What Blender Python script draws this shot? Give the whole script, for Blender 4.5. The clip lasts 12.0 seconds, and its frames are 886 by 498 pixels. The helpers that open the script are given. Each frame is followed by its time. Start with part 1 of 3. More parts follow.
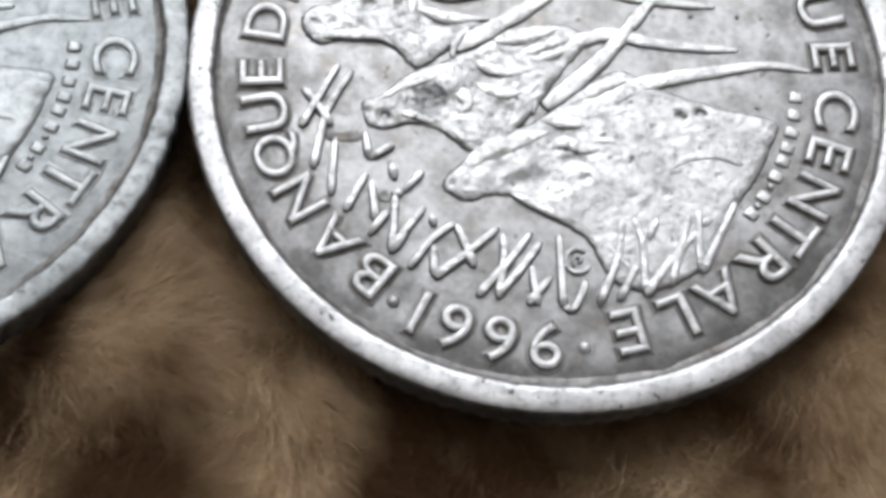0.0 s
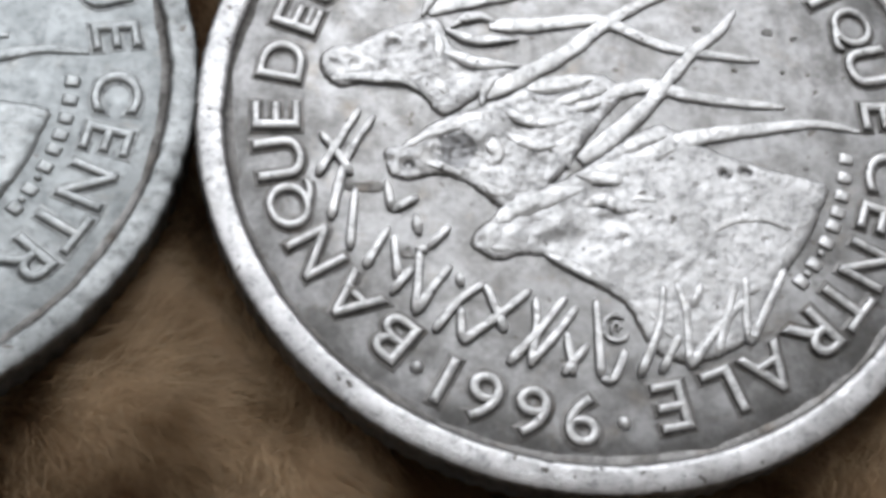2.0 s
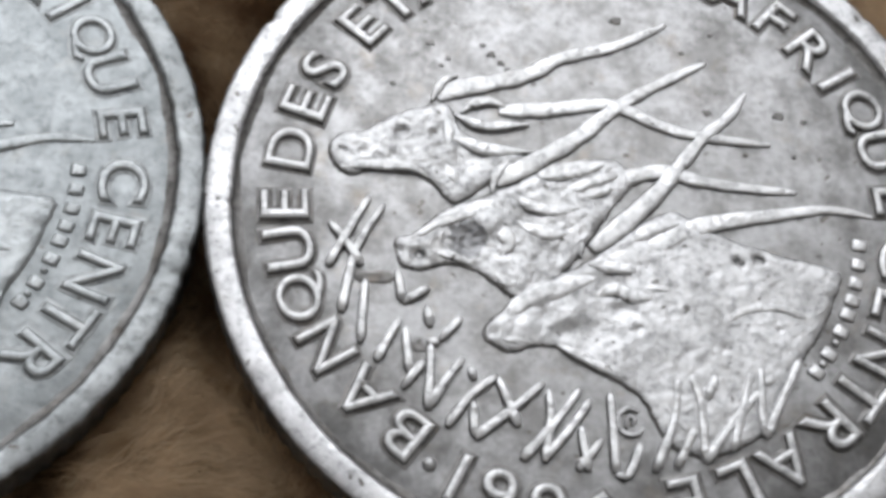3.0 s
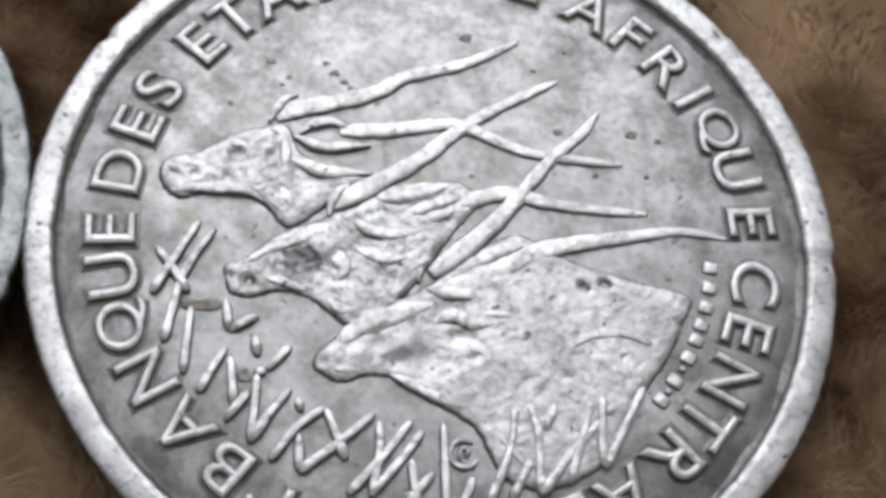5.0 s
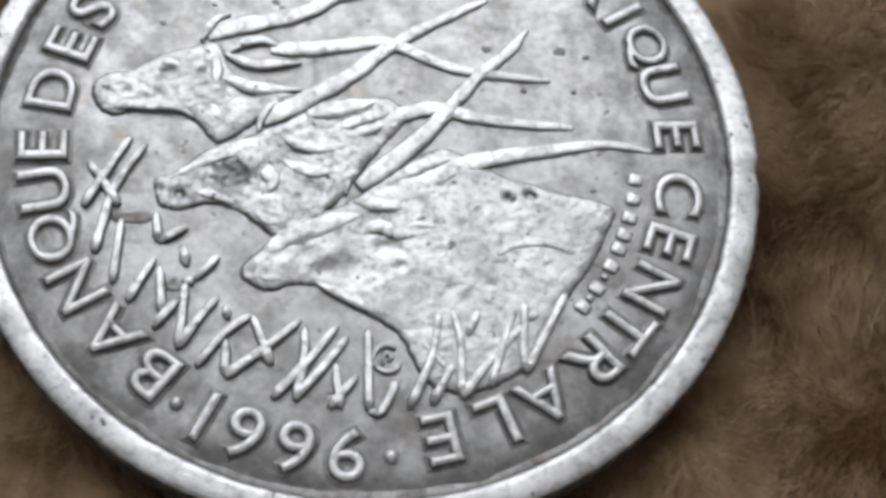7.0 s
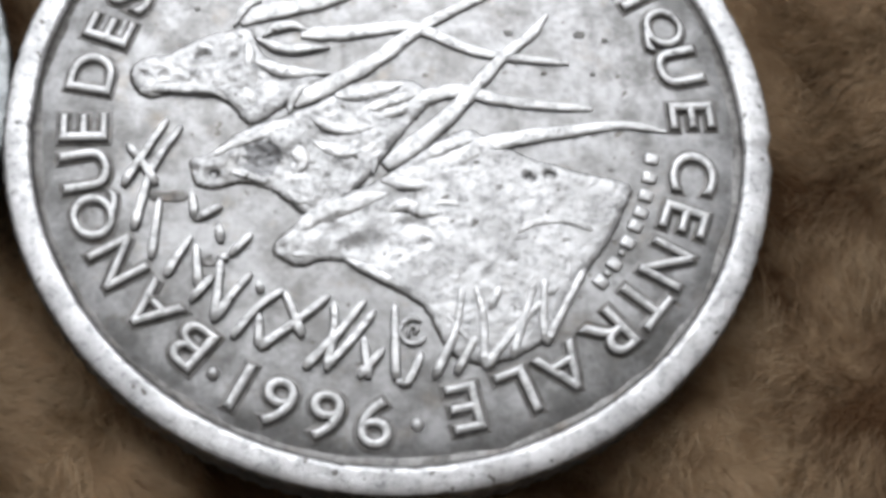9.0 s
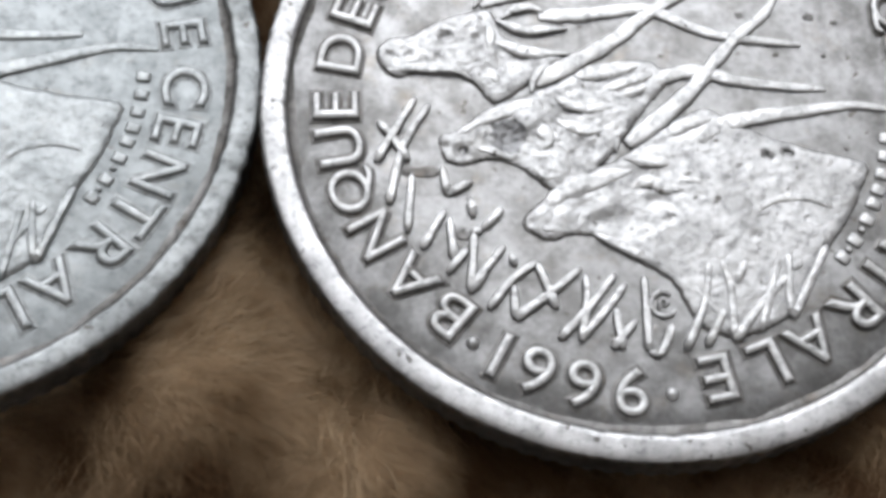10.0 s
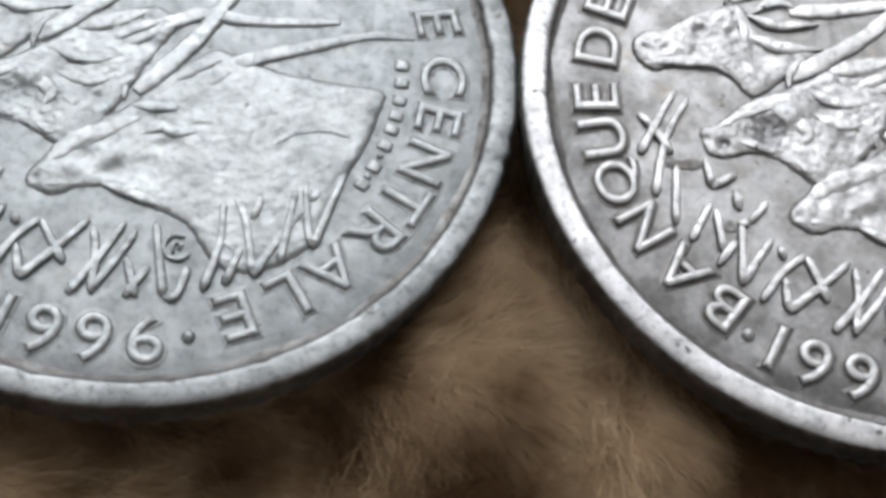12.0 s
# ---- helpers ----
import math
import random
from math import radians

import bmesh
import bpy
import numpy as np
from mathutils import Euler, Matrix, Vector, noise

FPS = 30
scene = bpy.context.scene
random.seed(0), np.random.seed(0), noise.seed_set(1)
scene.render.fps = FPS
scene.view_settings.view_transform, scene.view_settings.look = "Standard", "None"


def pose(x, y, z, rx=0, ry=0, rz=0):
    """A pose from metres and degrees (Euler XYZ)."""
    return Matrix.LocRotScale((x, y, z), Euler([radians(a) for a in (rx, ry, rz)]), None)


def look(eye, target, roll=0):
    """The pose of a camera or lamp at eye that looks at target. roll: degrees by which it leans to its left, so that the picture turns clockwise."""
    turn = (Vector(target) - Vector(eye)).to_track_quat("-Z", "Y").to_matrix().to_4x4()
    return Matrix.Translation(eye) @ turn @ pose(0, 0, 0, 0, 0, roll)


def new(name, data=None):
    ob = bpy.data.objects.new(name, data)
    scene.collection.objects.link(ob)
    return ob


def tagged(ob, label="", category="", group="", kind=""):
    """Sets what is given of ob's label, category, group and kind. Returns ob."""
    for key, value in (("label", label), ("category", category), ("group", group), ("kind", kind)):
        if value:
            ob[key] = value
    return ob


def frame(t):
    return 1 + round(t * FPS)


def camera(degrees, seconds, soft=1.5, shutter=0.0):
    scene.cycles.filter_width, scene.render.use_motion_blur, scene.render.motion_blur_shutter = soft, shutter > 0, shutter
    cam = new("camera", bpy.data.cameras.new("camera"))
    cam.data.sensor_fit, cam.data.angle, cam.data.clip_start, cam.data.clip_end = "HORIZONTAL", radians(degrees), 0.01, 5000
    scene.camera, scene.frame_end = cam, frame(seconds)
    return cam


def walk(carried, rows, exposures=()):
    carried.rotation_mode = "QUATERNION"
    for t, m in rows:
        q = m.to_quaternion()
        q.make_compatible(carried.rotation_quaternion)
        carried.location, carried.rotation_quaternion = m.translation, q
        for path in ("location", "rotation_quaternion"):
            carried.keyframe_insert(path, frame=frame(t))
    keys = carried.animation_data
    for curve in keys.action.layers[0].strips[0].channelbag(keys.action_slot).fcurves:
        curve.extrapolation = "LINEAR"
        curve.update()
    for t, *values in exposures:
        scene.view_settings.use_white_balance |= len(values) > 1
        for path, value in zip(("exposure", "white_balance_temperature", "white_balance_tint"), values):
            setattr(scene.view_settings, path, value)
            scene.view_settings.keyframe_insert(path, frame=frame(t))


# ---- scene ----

MM = 0.001

# ---- camera: millimetres and degrees ----
cam = camera(35.68, 12.0, soft=4.0)
ROWS = [
    (0.0, -6.248, -24.381, 42.412, 22.07, -2.88, -0.62),
    (0.5, -7.039, -24.734, 39.131, 24.06, -4.83, 0.06),
    (1.0, -7.297, -24.371, 38.942, 23.86, -5.15, -0.06),
    (1.5, -7.969, -23.923, 38.802, 24.43, -5.40, -0.15),
    (2.0, -8.395, -22.851, 38.901, 24.41, -5.28, 0.00),
    (2.5, -9.246, -21.994, 39.092, 24.84, -5.54, -0.17),
    (3.0, -9.141, -20.899, 39.175, 25.70, -5.66, -0.33),
    (5.0, -4.451, -20.092, 38.279, 26.58, -6.23, -1.01),
    (5.5, -3.731, -20.351, 37.593, 26.59, -6.70, -1.48),
    (6.0, -2.901, -20.730, 37.684, 25.24, -6.31, -1.58),
    (6.5, -2.286, -21.635, 37.899, 25.53, -5.92, -1.46),
    (8.5, -0.938, -22.537, 40.553, 24.12, -4.51, -0.89),
    (9.0, -1.908, -22.727, 40.337, 24.04, -4.52, -0.89),
    (9.5, -4.739, -23.517, 40.222, 23.97, -4.43, -1.03),
    (10.0, -8.471, -23.973, 40.700, 23.99, -2.82, 0.25),
    (10.5, -11.092, -23.649, 40.797, 23.75, -2.34, 0.93),
    (11.0, -13.290, -24.269, 40.605, 24.18, -2.75, 0.97),
    (11.5, -14.203, -24.152, 40.514, 24.15, -2.82, 1.01),
    (12.0, -17.211, -24.728, 40.056, 24.39, -3.17, 1.06),
]
EXPOSURES = [(0.0, 0.15), (0.5, -0.08), (1.0, -0.08), (3.0, -0.06), (5.0, -0.17), (6.5, -0.2), (8.5, 0.03), (12.0, 0.05)]
walk(cam, [(t, pose(x * MM, y * MM, z * MM, rx, ry, rz)) for t, x, y, z, rx, ry, rz in ROWS], EXPOSURES)

# ---- light: daylight through one window of a plain room ----
world = bpy.data.worlds.new("sky")
scene.world = world
world.use_nodes = True
sky = world.node_tree.nodes.new("ShaderNodeTexSky")
sky.sky_type, sky.sun_disc = "NISHITA", False
sky.sun_elevation, sky.sun_rotation = radians(40), radians(250)
world.node_tree.links.new(sky.outputs[0], world.node_tree.nodes["Background"].inputs[0])
world.node_tree.nodes["Background"].inputs[1].default_value = 0.12

lamp_data = bpy.data.lights.new("window_light", "AREA")
lamp_data.shape, lamp_data.size, lamp_data.size_y = "RECTANGLE", 1.5, 1.1
lamp_data.energy, lamp_data.color = 32.0, (0.952, 0.968, 0.998)
lamp = new("window_light", lamp_data)
lamp.matrix_world = look((-0.1, 1.13, 1.1), (0.0, 0.0, 0.05))


# ---- materials ----
def material(name):
    m = bpy.data.materials.new(name)
    m.use_nodes = True
    return m, m.node_tree.nodes, m.node_tree.links, m.node_tree.nodes["Principled BSDF"]


def mm_noise(nodes, links, scale, detail=4.0, rough=0.55, shift=0.0):
    """Noise over the place in millimetres."""
    geo = nodes.new("ShaderNodeNewGeometry")
    mapping = nodes.new("ShaderNodeMapping")
    mapping.inputs["Scale"].default_value = (1000, 1000, 1000)
    mapping.inputs["Location"].default_value = (shift, shift * 0.7, 0)
    tex = nodes.new("ShaderNodeTexNoise")
    tex.inputs["Scale"].default_value, tex.inputs["Detail"].default_value, tex.inputs["Roughness"].default_value = scale, detail, rough
    links.new(geo.outputs["Position"], mapping.inputs["Vector"])
    links.new(mapping.outputs[0], tex.inputs["Vector"])
    return tex


def ramp(nodes, links, source, stops):
    r = nodes.new("ShaderNodeValToRGB")
    els = r.color_ramp.elements
    while len(els) < len(stops):
        els.new(0.5)
    for e, (p, c) in zip(els, stops):
        e.position, e.color = p, (*c, 1) if len(c) == 3 else (c[0], c[0], c[0], 1)
    links.new(source, r.inputs[0])
    return r


def mix_colour(nodes, links, fac, a, b, mode="MIX"):
    mx = nodes.new("ShaderNodeMix")
    mx.data_type, mx.blend_type = "RGBA", mode
    for sock, val in ((mx.inputs["Factor"], fac), (mx.inputs["A"], a), (mx.inputs["B"], b)):
        if isinstance(val, (int, float)):
            sock.default_value = val
        elif isinstance(val, tuple):
            sock.default_value = (*val, 1)
        else:
            links.new(val, sock)
    return mx.outputs["Result"]


def nickel(name, dark, light, warm, rough, pit, shift, bump=0.5, ring=0.0, centre=(0.0, 0.0), mottle=0.6, worn=(0.36, 0.5)):
    """Worn coin nickel: broad toning, cloudy grain, brown stains, small pits; ring: how much darker the band of the
    inscription is.
    """
    m, nodes, links, bsdf = material(name)
    broad = mm_noise(nodes, links, 0.55, 6, 0.65, shift)
    base = ramp(nodes, links, broad.outputs["Fac"], [(0.4, dark), (0.6, light)])
    grain = mm_noise(nodes, links, 3.2, 7, 0.72, shift)
    tone = ramp(nodes, links, grain.outputs["Fac"], [(worn[0], (0.36,)), (worn[1], (1.0,))])
    col = mix_colour(nodes, links, mottle, base.outputs[0], tone.outputs[0], "MULTIPLY")
    stain = mm_noise(nodes, links, 0.8, 6, 0.7, shift + 31)
    smask = ramp(nodes, links, stain.outputs["Fac"], [(0.56, (0.0,)), (0.75, (0.55,))])
    col = mix_colour(nodes, links, smask.outputs[0], col, warm)
    if ring:
        geo = nodes.new("ShaderNodeNewGeometry")
        off = nodes.new("ShaderNodeVectorMath")
        off.operation = "SUBTRACT"
        off.inputs[1].default_value = (centre[0] * MM, centre[1] * MM, 0)
        far = nodes.new("ShaderNodeVectorMath")
        far.operation = "LENGTH"
        unit = nodes.new("ShaderNodeMath")
        unit.operation = "MULTIPLY_ADD"
        unit.inputs[1].default_value = 1 / (13 * MM)
        wobble = nodes.new("ShaderNodeMath")
        wobble.operation = "MULTIPLY_ADD"
        wobble.inputs[1].default_value, wobble.inputs[2].default_value = -0.7, 0.35
        links.new(broad.outputs["Fac"], wobble.inputs[0])
        links.new(geo.outputs["Position"], off.inputs[0])
        links.new(off.outputs[0], far.inputs[0])
        links.new(far.outputs["Value"], unit.inputs[0])
        links.new(wobble.outputs[0], unit.inputs[2])
        band = ramp(nodes, links, unit.outputs[0], [(0.6, (1.0,)), (0.8, (1.0 - 0.6 * ring,)), (0.93, (1.0 - ring,))])
        col = mix_colour(nodes, links, 1.0, col, band.outputs[0], "MULTIPLY")
    spots = mm_noise(nodes, links, 2.3, 2, 0.5, shift + 77)
    pmask = ramp(nodes, links, spots.outputs["Fac"], [(pit, (0.0,)), (pit + 0.03, (0.85,))])
    col = mix_colour(nodes, links, pmask.outputs[0], col, (0.12, 0.11, 0.1))
    links.new(col, bsdf.inputs["Base Color"])
    bsdf.inputs["Metallic"].default_value = 1.0
    rg = ramp(nodes, links, grain.outputs["Fac"], [(0.3, (rough + 0.14,)), (0.7, (rough - 0.06,))])
    links.new(rg.outputs[0], bsdf.inputs["Roughness"])
    fine = mm_noise(nodes, links, 7.0, 6, 0.7, shift)
    height = mix_colour(nodes, links, 0.45, fine.outputs["Fac"], stain.outputs["Fac"])
    height = mix_colour(nodes, links, pmask.outputs[0], height, (0.0, 0.0, 0.0))
    b = nodes.new("ShaderNodeBump")
    b.inputs["Strength"].default_value, b.inputs["Distance"].default_value = bump, 0.0001
    links.new(height, b.inputs["Height"])
    links.new(b.outputs[0], bsdf.inputs["Normal"])
    return m


FIELD = nickel("toned_nickel_field", (0.21, 0.207, 0.203), (0.325, 0.324, 0.326), (0.215, 0.18, 0.14), 0.4, 0.71, 0, 0.3, 0.45, mottle=0.3, worn=(0.34, 0.56))
# darker nickel for the deepest hollows of the heads
HOLLOW = nickel("dark_nickel_hollow", (0.15, 0.15, 0.152), (0.23, 0.23, 0.234), (0.16, 0.145, 0.12), 0.45, 0.71, 3, 0.3)
RAISED = nickel("polished_nickel_relief", (0.39, 0.389, 0.389), (0.57, 0.57, 0.574), (0.34, 0.328, 0.31), 0.48, 0.7, 5, 0.55, mottle=0.5, worn=(0.38, 0.5))
LETTER = nickel("bright_nickel_letter", (0.47, 0.47, 0.469), (0.64, 0.64, 0.643), (0.42, 0.4, 0.37), 0.46, 0.71, 6, 0.5, mottle=0.55, worn=(0.37, 0.5))
# grime, with the shade beside raised parts put into the colour
FLANK = nickel("grimy_shaded_nickel_flank", (0.12, 0.115, 0.11), (0.22, 0.215, 0.21), (0.13, 0.1, 0.075), 0.5, 0.72, 7, 0.3)
RIM = nickel("worn_nickel_rim", (0.41, 0.41, 0.414), (0.61, 0.61, 0.617), (0.36, 0.35, 0.325), 0.42, 0.68, 9, 0.5, mottle=0.6)
PALE_FIELD = nickel("pale_nickel_field", (0.185, 0.197, 0.2), (0.255, 0.269, 0.273), (0.26, 0.25, 0.23), 0.44, 0.74, 13, 0.3, 0.1, (-25.54, 0.25), mottle=0.3)
PALE_RAISED = nickel("pale_nickel_relief", (0.235, 0.247, 0.25), (0.34, 0.354, 0.357), (0.28, 0.27, 0.255), 0.42, 0.75, 17, 0.45, mottle=0.3)
PALE_BRIGHT = nickel("bright_pale_nickel", (0.27, 0.283, 0.286), (0.4, 0.415, 0.419), (0.3, 0.29, 0.275), 0.42, 0.75, 23, 0.5, mottle=0.4)
PALE_FLANK = nickel("grey_nickel_flank", (0.2, 0.21, 0.212), (0.29, 0.3, 0.302), (0.2, 0.19, 0.17), 0.5, 0.74, 19, 0.3)
PALE_RIM = nickel("pale_nickel_rim", (0.235, 0.247, 0.25), (0.35, 0.364, 0.368), (0.28, 0.27, 0.255), 0.48, 0.72, 21, 0.5, mottle=0.55)


# paler and darker tufts of the fleece: x, y, radius in millimetres, how much paler
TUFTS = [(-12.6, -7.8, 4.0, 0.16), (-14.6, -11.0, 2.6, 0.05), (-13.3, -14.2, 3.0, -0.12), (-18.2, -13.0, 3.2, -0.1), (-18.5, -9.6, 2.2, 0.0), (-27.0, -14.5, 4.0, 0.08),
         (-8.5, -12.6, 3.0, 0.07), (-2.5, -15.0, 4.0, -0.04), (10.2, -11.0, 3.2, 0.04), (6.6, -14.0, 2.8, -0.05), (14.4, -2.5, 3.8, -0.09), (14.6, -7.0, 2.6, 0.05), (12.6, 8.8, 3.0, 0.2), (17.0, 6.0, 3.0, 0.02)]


def fur_material(name, strands):
    m, nodes, links, bsdf = material(name)
    broad = mm_noise(nodes, links, 0.17, 5, 0.6, 3)
    level = broad.outputs["Fac"]
    place = nodes.new("ShaderNodeNewGeometry")
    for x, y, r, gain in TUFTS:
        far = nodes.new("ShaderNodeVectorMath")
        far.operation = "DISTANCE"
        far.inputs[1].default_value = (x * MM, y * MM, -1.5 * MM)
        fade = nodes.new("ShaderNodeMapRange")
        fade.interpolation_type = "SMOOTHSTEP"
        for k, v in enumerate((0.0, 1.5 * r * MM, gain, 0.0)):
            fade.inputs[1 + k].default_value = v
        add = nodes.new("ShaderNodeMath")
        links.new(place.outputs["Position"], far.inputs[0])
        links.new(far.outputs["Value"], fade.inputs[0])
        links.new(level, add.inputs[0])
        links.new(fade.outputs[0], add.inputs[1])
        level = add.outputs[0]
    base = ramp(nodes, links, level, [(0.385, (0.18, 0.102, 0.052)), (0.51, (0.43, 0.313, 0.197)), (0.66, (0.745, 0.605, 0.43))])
    col = base.outputs[0]
    if strands:
        geo = nodes.new("ShaderNodeNewGeometry")
        tint = ramp(nodes, links, geo.outputs["Random Per Island"], [(0.0, (0.93, 0.92, 0.91)), (0.6, (1.0, 1.0, 1.0)), (1.0, (1.05, 1.05, 1.04))])
        col = mix_colour(nodes, links, 1.0, col, tint.outputs[0], "MULTIPLY")
    else:
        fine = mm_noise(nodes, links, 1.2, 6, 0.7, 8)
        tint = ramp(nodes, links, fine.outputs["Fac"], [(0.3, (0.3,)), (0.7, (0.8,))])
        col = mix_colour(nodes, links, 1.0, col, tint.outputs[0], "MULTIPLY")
    links.new(col, bsdf.inputs["Base Color"])
    bsdf.inputs["Roughness"].default_value = 0.8
    bsdf.inputs["Specular IOR Level"].default_value = 0.2
    if strands:
        glow = nodes.new("ShaderNodeBsdfTranslucent")
        both = nodes.new("ShaderNodeMixShader")
        both.inputs[0].default_value = 0.55
        links.new(col, glow.inputs["Color"])
        links.new(bsdf.outputs[0], both.inputs[1])
        links.new(glow.outputs[0], both.inputs[2])
        links.new(both.outputs[0], nodes["Material Output"].inputs["Surface"])
    return m


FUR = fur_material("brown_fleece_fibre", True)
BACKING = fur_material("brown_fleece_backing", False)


def plaster(name, colour):
    m, nodes, links, bsdf = material(name)
    n = mm_noise(nodes, links, 0.004, 5, 0.6)
    r = ramp(nodes, links, n.outputs["Fac"], [(0.3, tuple(c * 0.92 for c in colour)), (0.7, colour)])
    links.new(r.outputs[0], bsdf.inputs["Base Color"])
    bsdf.inputs["Roughness"].default_value = 0.9
    return m


WALL = plaster("painted_plaster", (0.62, 0.618, 0.615))
CEILING = plaster("ceiling_paint", (0.82, 0.82, 0.825))


def part(name, bm, mat, parent=None, label=""):
    me = bpy.data.meshes.new(name)
    bm.to_mesh(me)
    bm.free()
    return link_part(name, me, mat, parent, label)


def link_part(name, me, mats, parent=None, label=""):
    mats = mats if isinstance(mats, tuple) else (mats,)
    if not me.materials:
        for mat in mats:
            me.materials.append(mat)
    ob = new(name, me)
    for slot, mat in zip(ob.material_slots, mats):
        if slot.material is not mat:
            slot.link = "OBJECT"
            slot.material = mat
    ob.parent = parent
    if label:
        tagged(ob, label)
    return ob


def smooth(me):
    me.polygons.foreach_set("use_smooth", [True] * len(me.polygons))
    return me


# ---- the room that closes the place ----
def slab(name, lo, hi, mat, label, category, kind="structure"):
    bm = bmesh.new()
    bmesh.ops.create_cube(bm, size=1)
    for v in bm.verts:
        v.co = Vector([lo[i] if v.co[i] < 0 else hi[i] for i in range(3)])
    ob = part(name, bm, mat)
    return tagged(ob, label, category, kind=kind)


R0 = 1.2
slab("wall_south", (-R0 - 0.1, -R0 - 0.1, -0.01), (R0 + 0.1, -R0, 1.7), WALL, "plain painted plaster wall", "wall")
slab("wall_east", (R0, -R0, -0.01), (R0 + 0.1, R0, 1.7), WALL, "plain painted plaster wall", "wall")
slab("wall_west", (-R0 - 0.1, -R0, -0.01), (-R0, R0, 1.7), WALL, "plain painted plaster wall", "wall")
slab("ceiling", (-R0 - 0.1, -R0 - 0.1, 1.7), (R0 + 0.1, R0 + 0.1, 1.8), CEILING, "plain white painted ceiling", "ceiling")
# the north wall stands round the window opening
north = new("wall_north")
tagged(north, "plain painted wall round a window opening", "wall", kind="structure")
for lo, hi in (((-R0, R0, -0.01), (-0.85, R0 + 0.1, 1.7)), ((0.65, R0, -0.01), (R0, R0 + 0.1, 1.7)),
               ((-0.85, R0, -0.01), (0.65, R0 + 0.1, 0.55)), ((-0.85, R0, 1.65), (0.65, R0 + 0.1, 1.7))):
    bm = bmesh.new()
    bmesh.ops.create_cube(bm, size=1)
    for v in bm.verts:
        v.co = Vector([lo[i] if v.co[i] < 0 else hi[i] for i in range(3)])
    part("wall_panel", bm, WALL, north)


# ---- coin geometry, in millimetres round the coin's centre; z = 0 is the top of the rim ----
RAD, THICK, FLOOR = 12.9, 1.75, -0.25
REEDS = 118


def scaled(verts):
    return [(x * MM, y * MM, z * MM) for x, y, z in verts]


def fold(x, y, s, seed):
    return noise.noise((x * s + seed, y * s, seed * 0.37))


def coin_body_mesh(seed):
    """A dished disc: toned field with slight waves."""
    seg, verts, faces = 4 * REEDS, [], []
    radii = [0.0] + [11.84 * (i / 44) ** 0.8 for i in range(1, 45)]
    verts.append((0, 0, FLOOR))
    for r in radii[1:]:
        for k in range(seg):
            a = 2 * math.pi * k / seg
            x, y = r * math.cos(a), r * math.sin(a)
            z = FLOOR + 0.02 * fold(x, y, 0.45, seed) + 0.008 * fold(x, y, 1.7, seed + 4)
            if r > 11.2:
                z -= 0.05 * (r - 11.2) / 0.64
            verts.append((x, y, z))
    for k in range(seg):
        faces.append((0, 1 + k, 1 + (k + 1) % seg))
    for i in range(len(radii) - 2):
        a0, b0 = 1 + i * seg, 1 + (i + 1) * seg
        for k in range(seg):
            n = (k + 1) % seg
            faces.append((a0 + k, b0 + k, b0 + n, a0 + n))
    me = bpy.data.meshes.new("field")
    me.from_pydata(scaled(verts), [], faces)
    return smooth(me)


def coin_rim_mesh(seed, grow=0.0):
    """Raised rim with knocks, and the reeded edge and back below it."""
    seg, verts, faces = 4 * REEDS, [], []
    profile = [(11.5, -0.31), (11.56, -0.285), (11.8, -0.28), (11.88, -0.14), (11.94, -0.03), (12.01, 0.0), (12.16, 0.004), (12.44, -0.004), (12.69, -0.022),
               (12.81, -0.065), (12.89, -0.22), (12.86, -1.5), (12.6, -1.7), (12.4, -THICK), (0.02, -THICK)]
    for j, (r, z) in enumerate(profile):
        for k in range(seg):
            a = 2 * math.pi * k / seg
            ca, sa = math.cos(a), math.sin(a)
            rr, zz = r + (grow if 8 <= j <= 12 else 0.0), z
            knock = fold(ca * 9, sa * 9, 0.5, seed)
            chip = max(0.0, fold(ca * 12, sa * 12, 1.3, seed + 9) - 0.3)
            nick = max(0.0, fold(ca * 12, sa * 12, 2.7, seed + 15) - 0.22)
            if 3 <= j <= 10:
                zz -= 0.03 * abs(knock) + (0.16 * chip + 0.06 * nick if j >= 7 else 0.05 * chip)
                zz += 0.018 * fold(rr * ca, rr * sa, 1.9, seed + 3) + 0.012 * fold(rr * ca, rr * sa, 4.4, seed + 5)
                rr -= (0.26 * chip + 0.07 * nick if j >= 7 else -0.14 * nick - 0.1 * chip) + 0.015 * knock
            if j in (10, 11):
                rr -= 0.06 if k % 4 in (0, 1) else 0.0
            # struck slightly off centre: the outer edge lies towards the top
            off = max(0.0, min(1.0, (r - 12.0) / 0.7))
            verts.append((rr * ca + 0.05 * off, rr * sa + 0.05 * off, zz))
    for j in range(len(profile) - 1):
        for k in range(seg):
            n = (k + 1) % seg
            faces.append((j * seg + k, (j + 1) * seg + k, (j + 1) * seg + n, j * seg + n))
    me = bpy.data.meshes.new("rim")
    me.from_pydata(scaled(verts), [], faces)
    # groove and edge take the second, dark material: shade painted below the rim
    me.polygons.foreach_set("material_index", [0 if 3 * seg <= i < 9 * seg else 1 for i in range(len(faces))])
    return smooth(me)


def spline(points, steps=6, closed=False):
    """Catmull-Rom through the points."""
    p = [np.array(q, float) for q in points]
    n = len(p)
    out = []
    for i in range(n if closed else n - 1):
        if closed:
            a, b, c, d = p[i - 1], p[i], p[(i + 1) % n], p[(i + 2) % n]
        else:
            b, c = p[i], p[i + 1]
            a = p[i - 1] if i else 2 * b - c
            d = p[i + 2] if i + 2 < n else 2 * c - b
        for s in range(steps):
            t = s / steps
            out.append(0.5 * (2 * b + (c - a) * t + (2 * a - 5 * b + 4 * c - d) * t * t + (3 * b - a - 3 * c + d) * t ** 3))
    if not closed:
        out.append(p[-1])
    return out


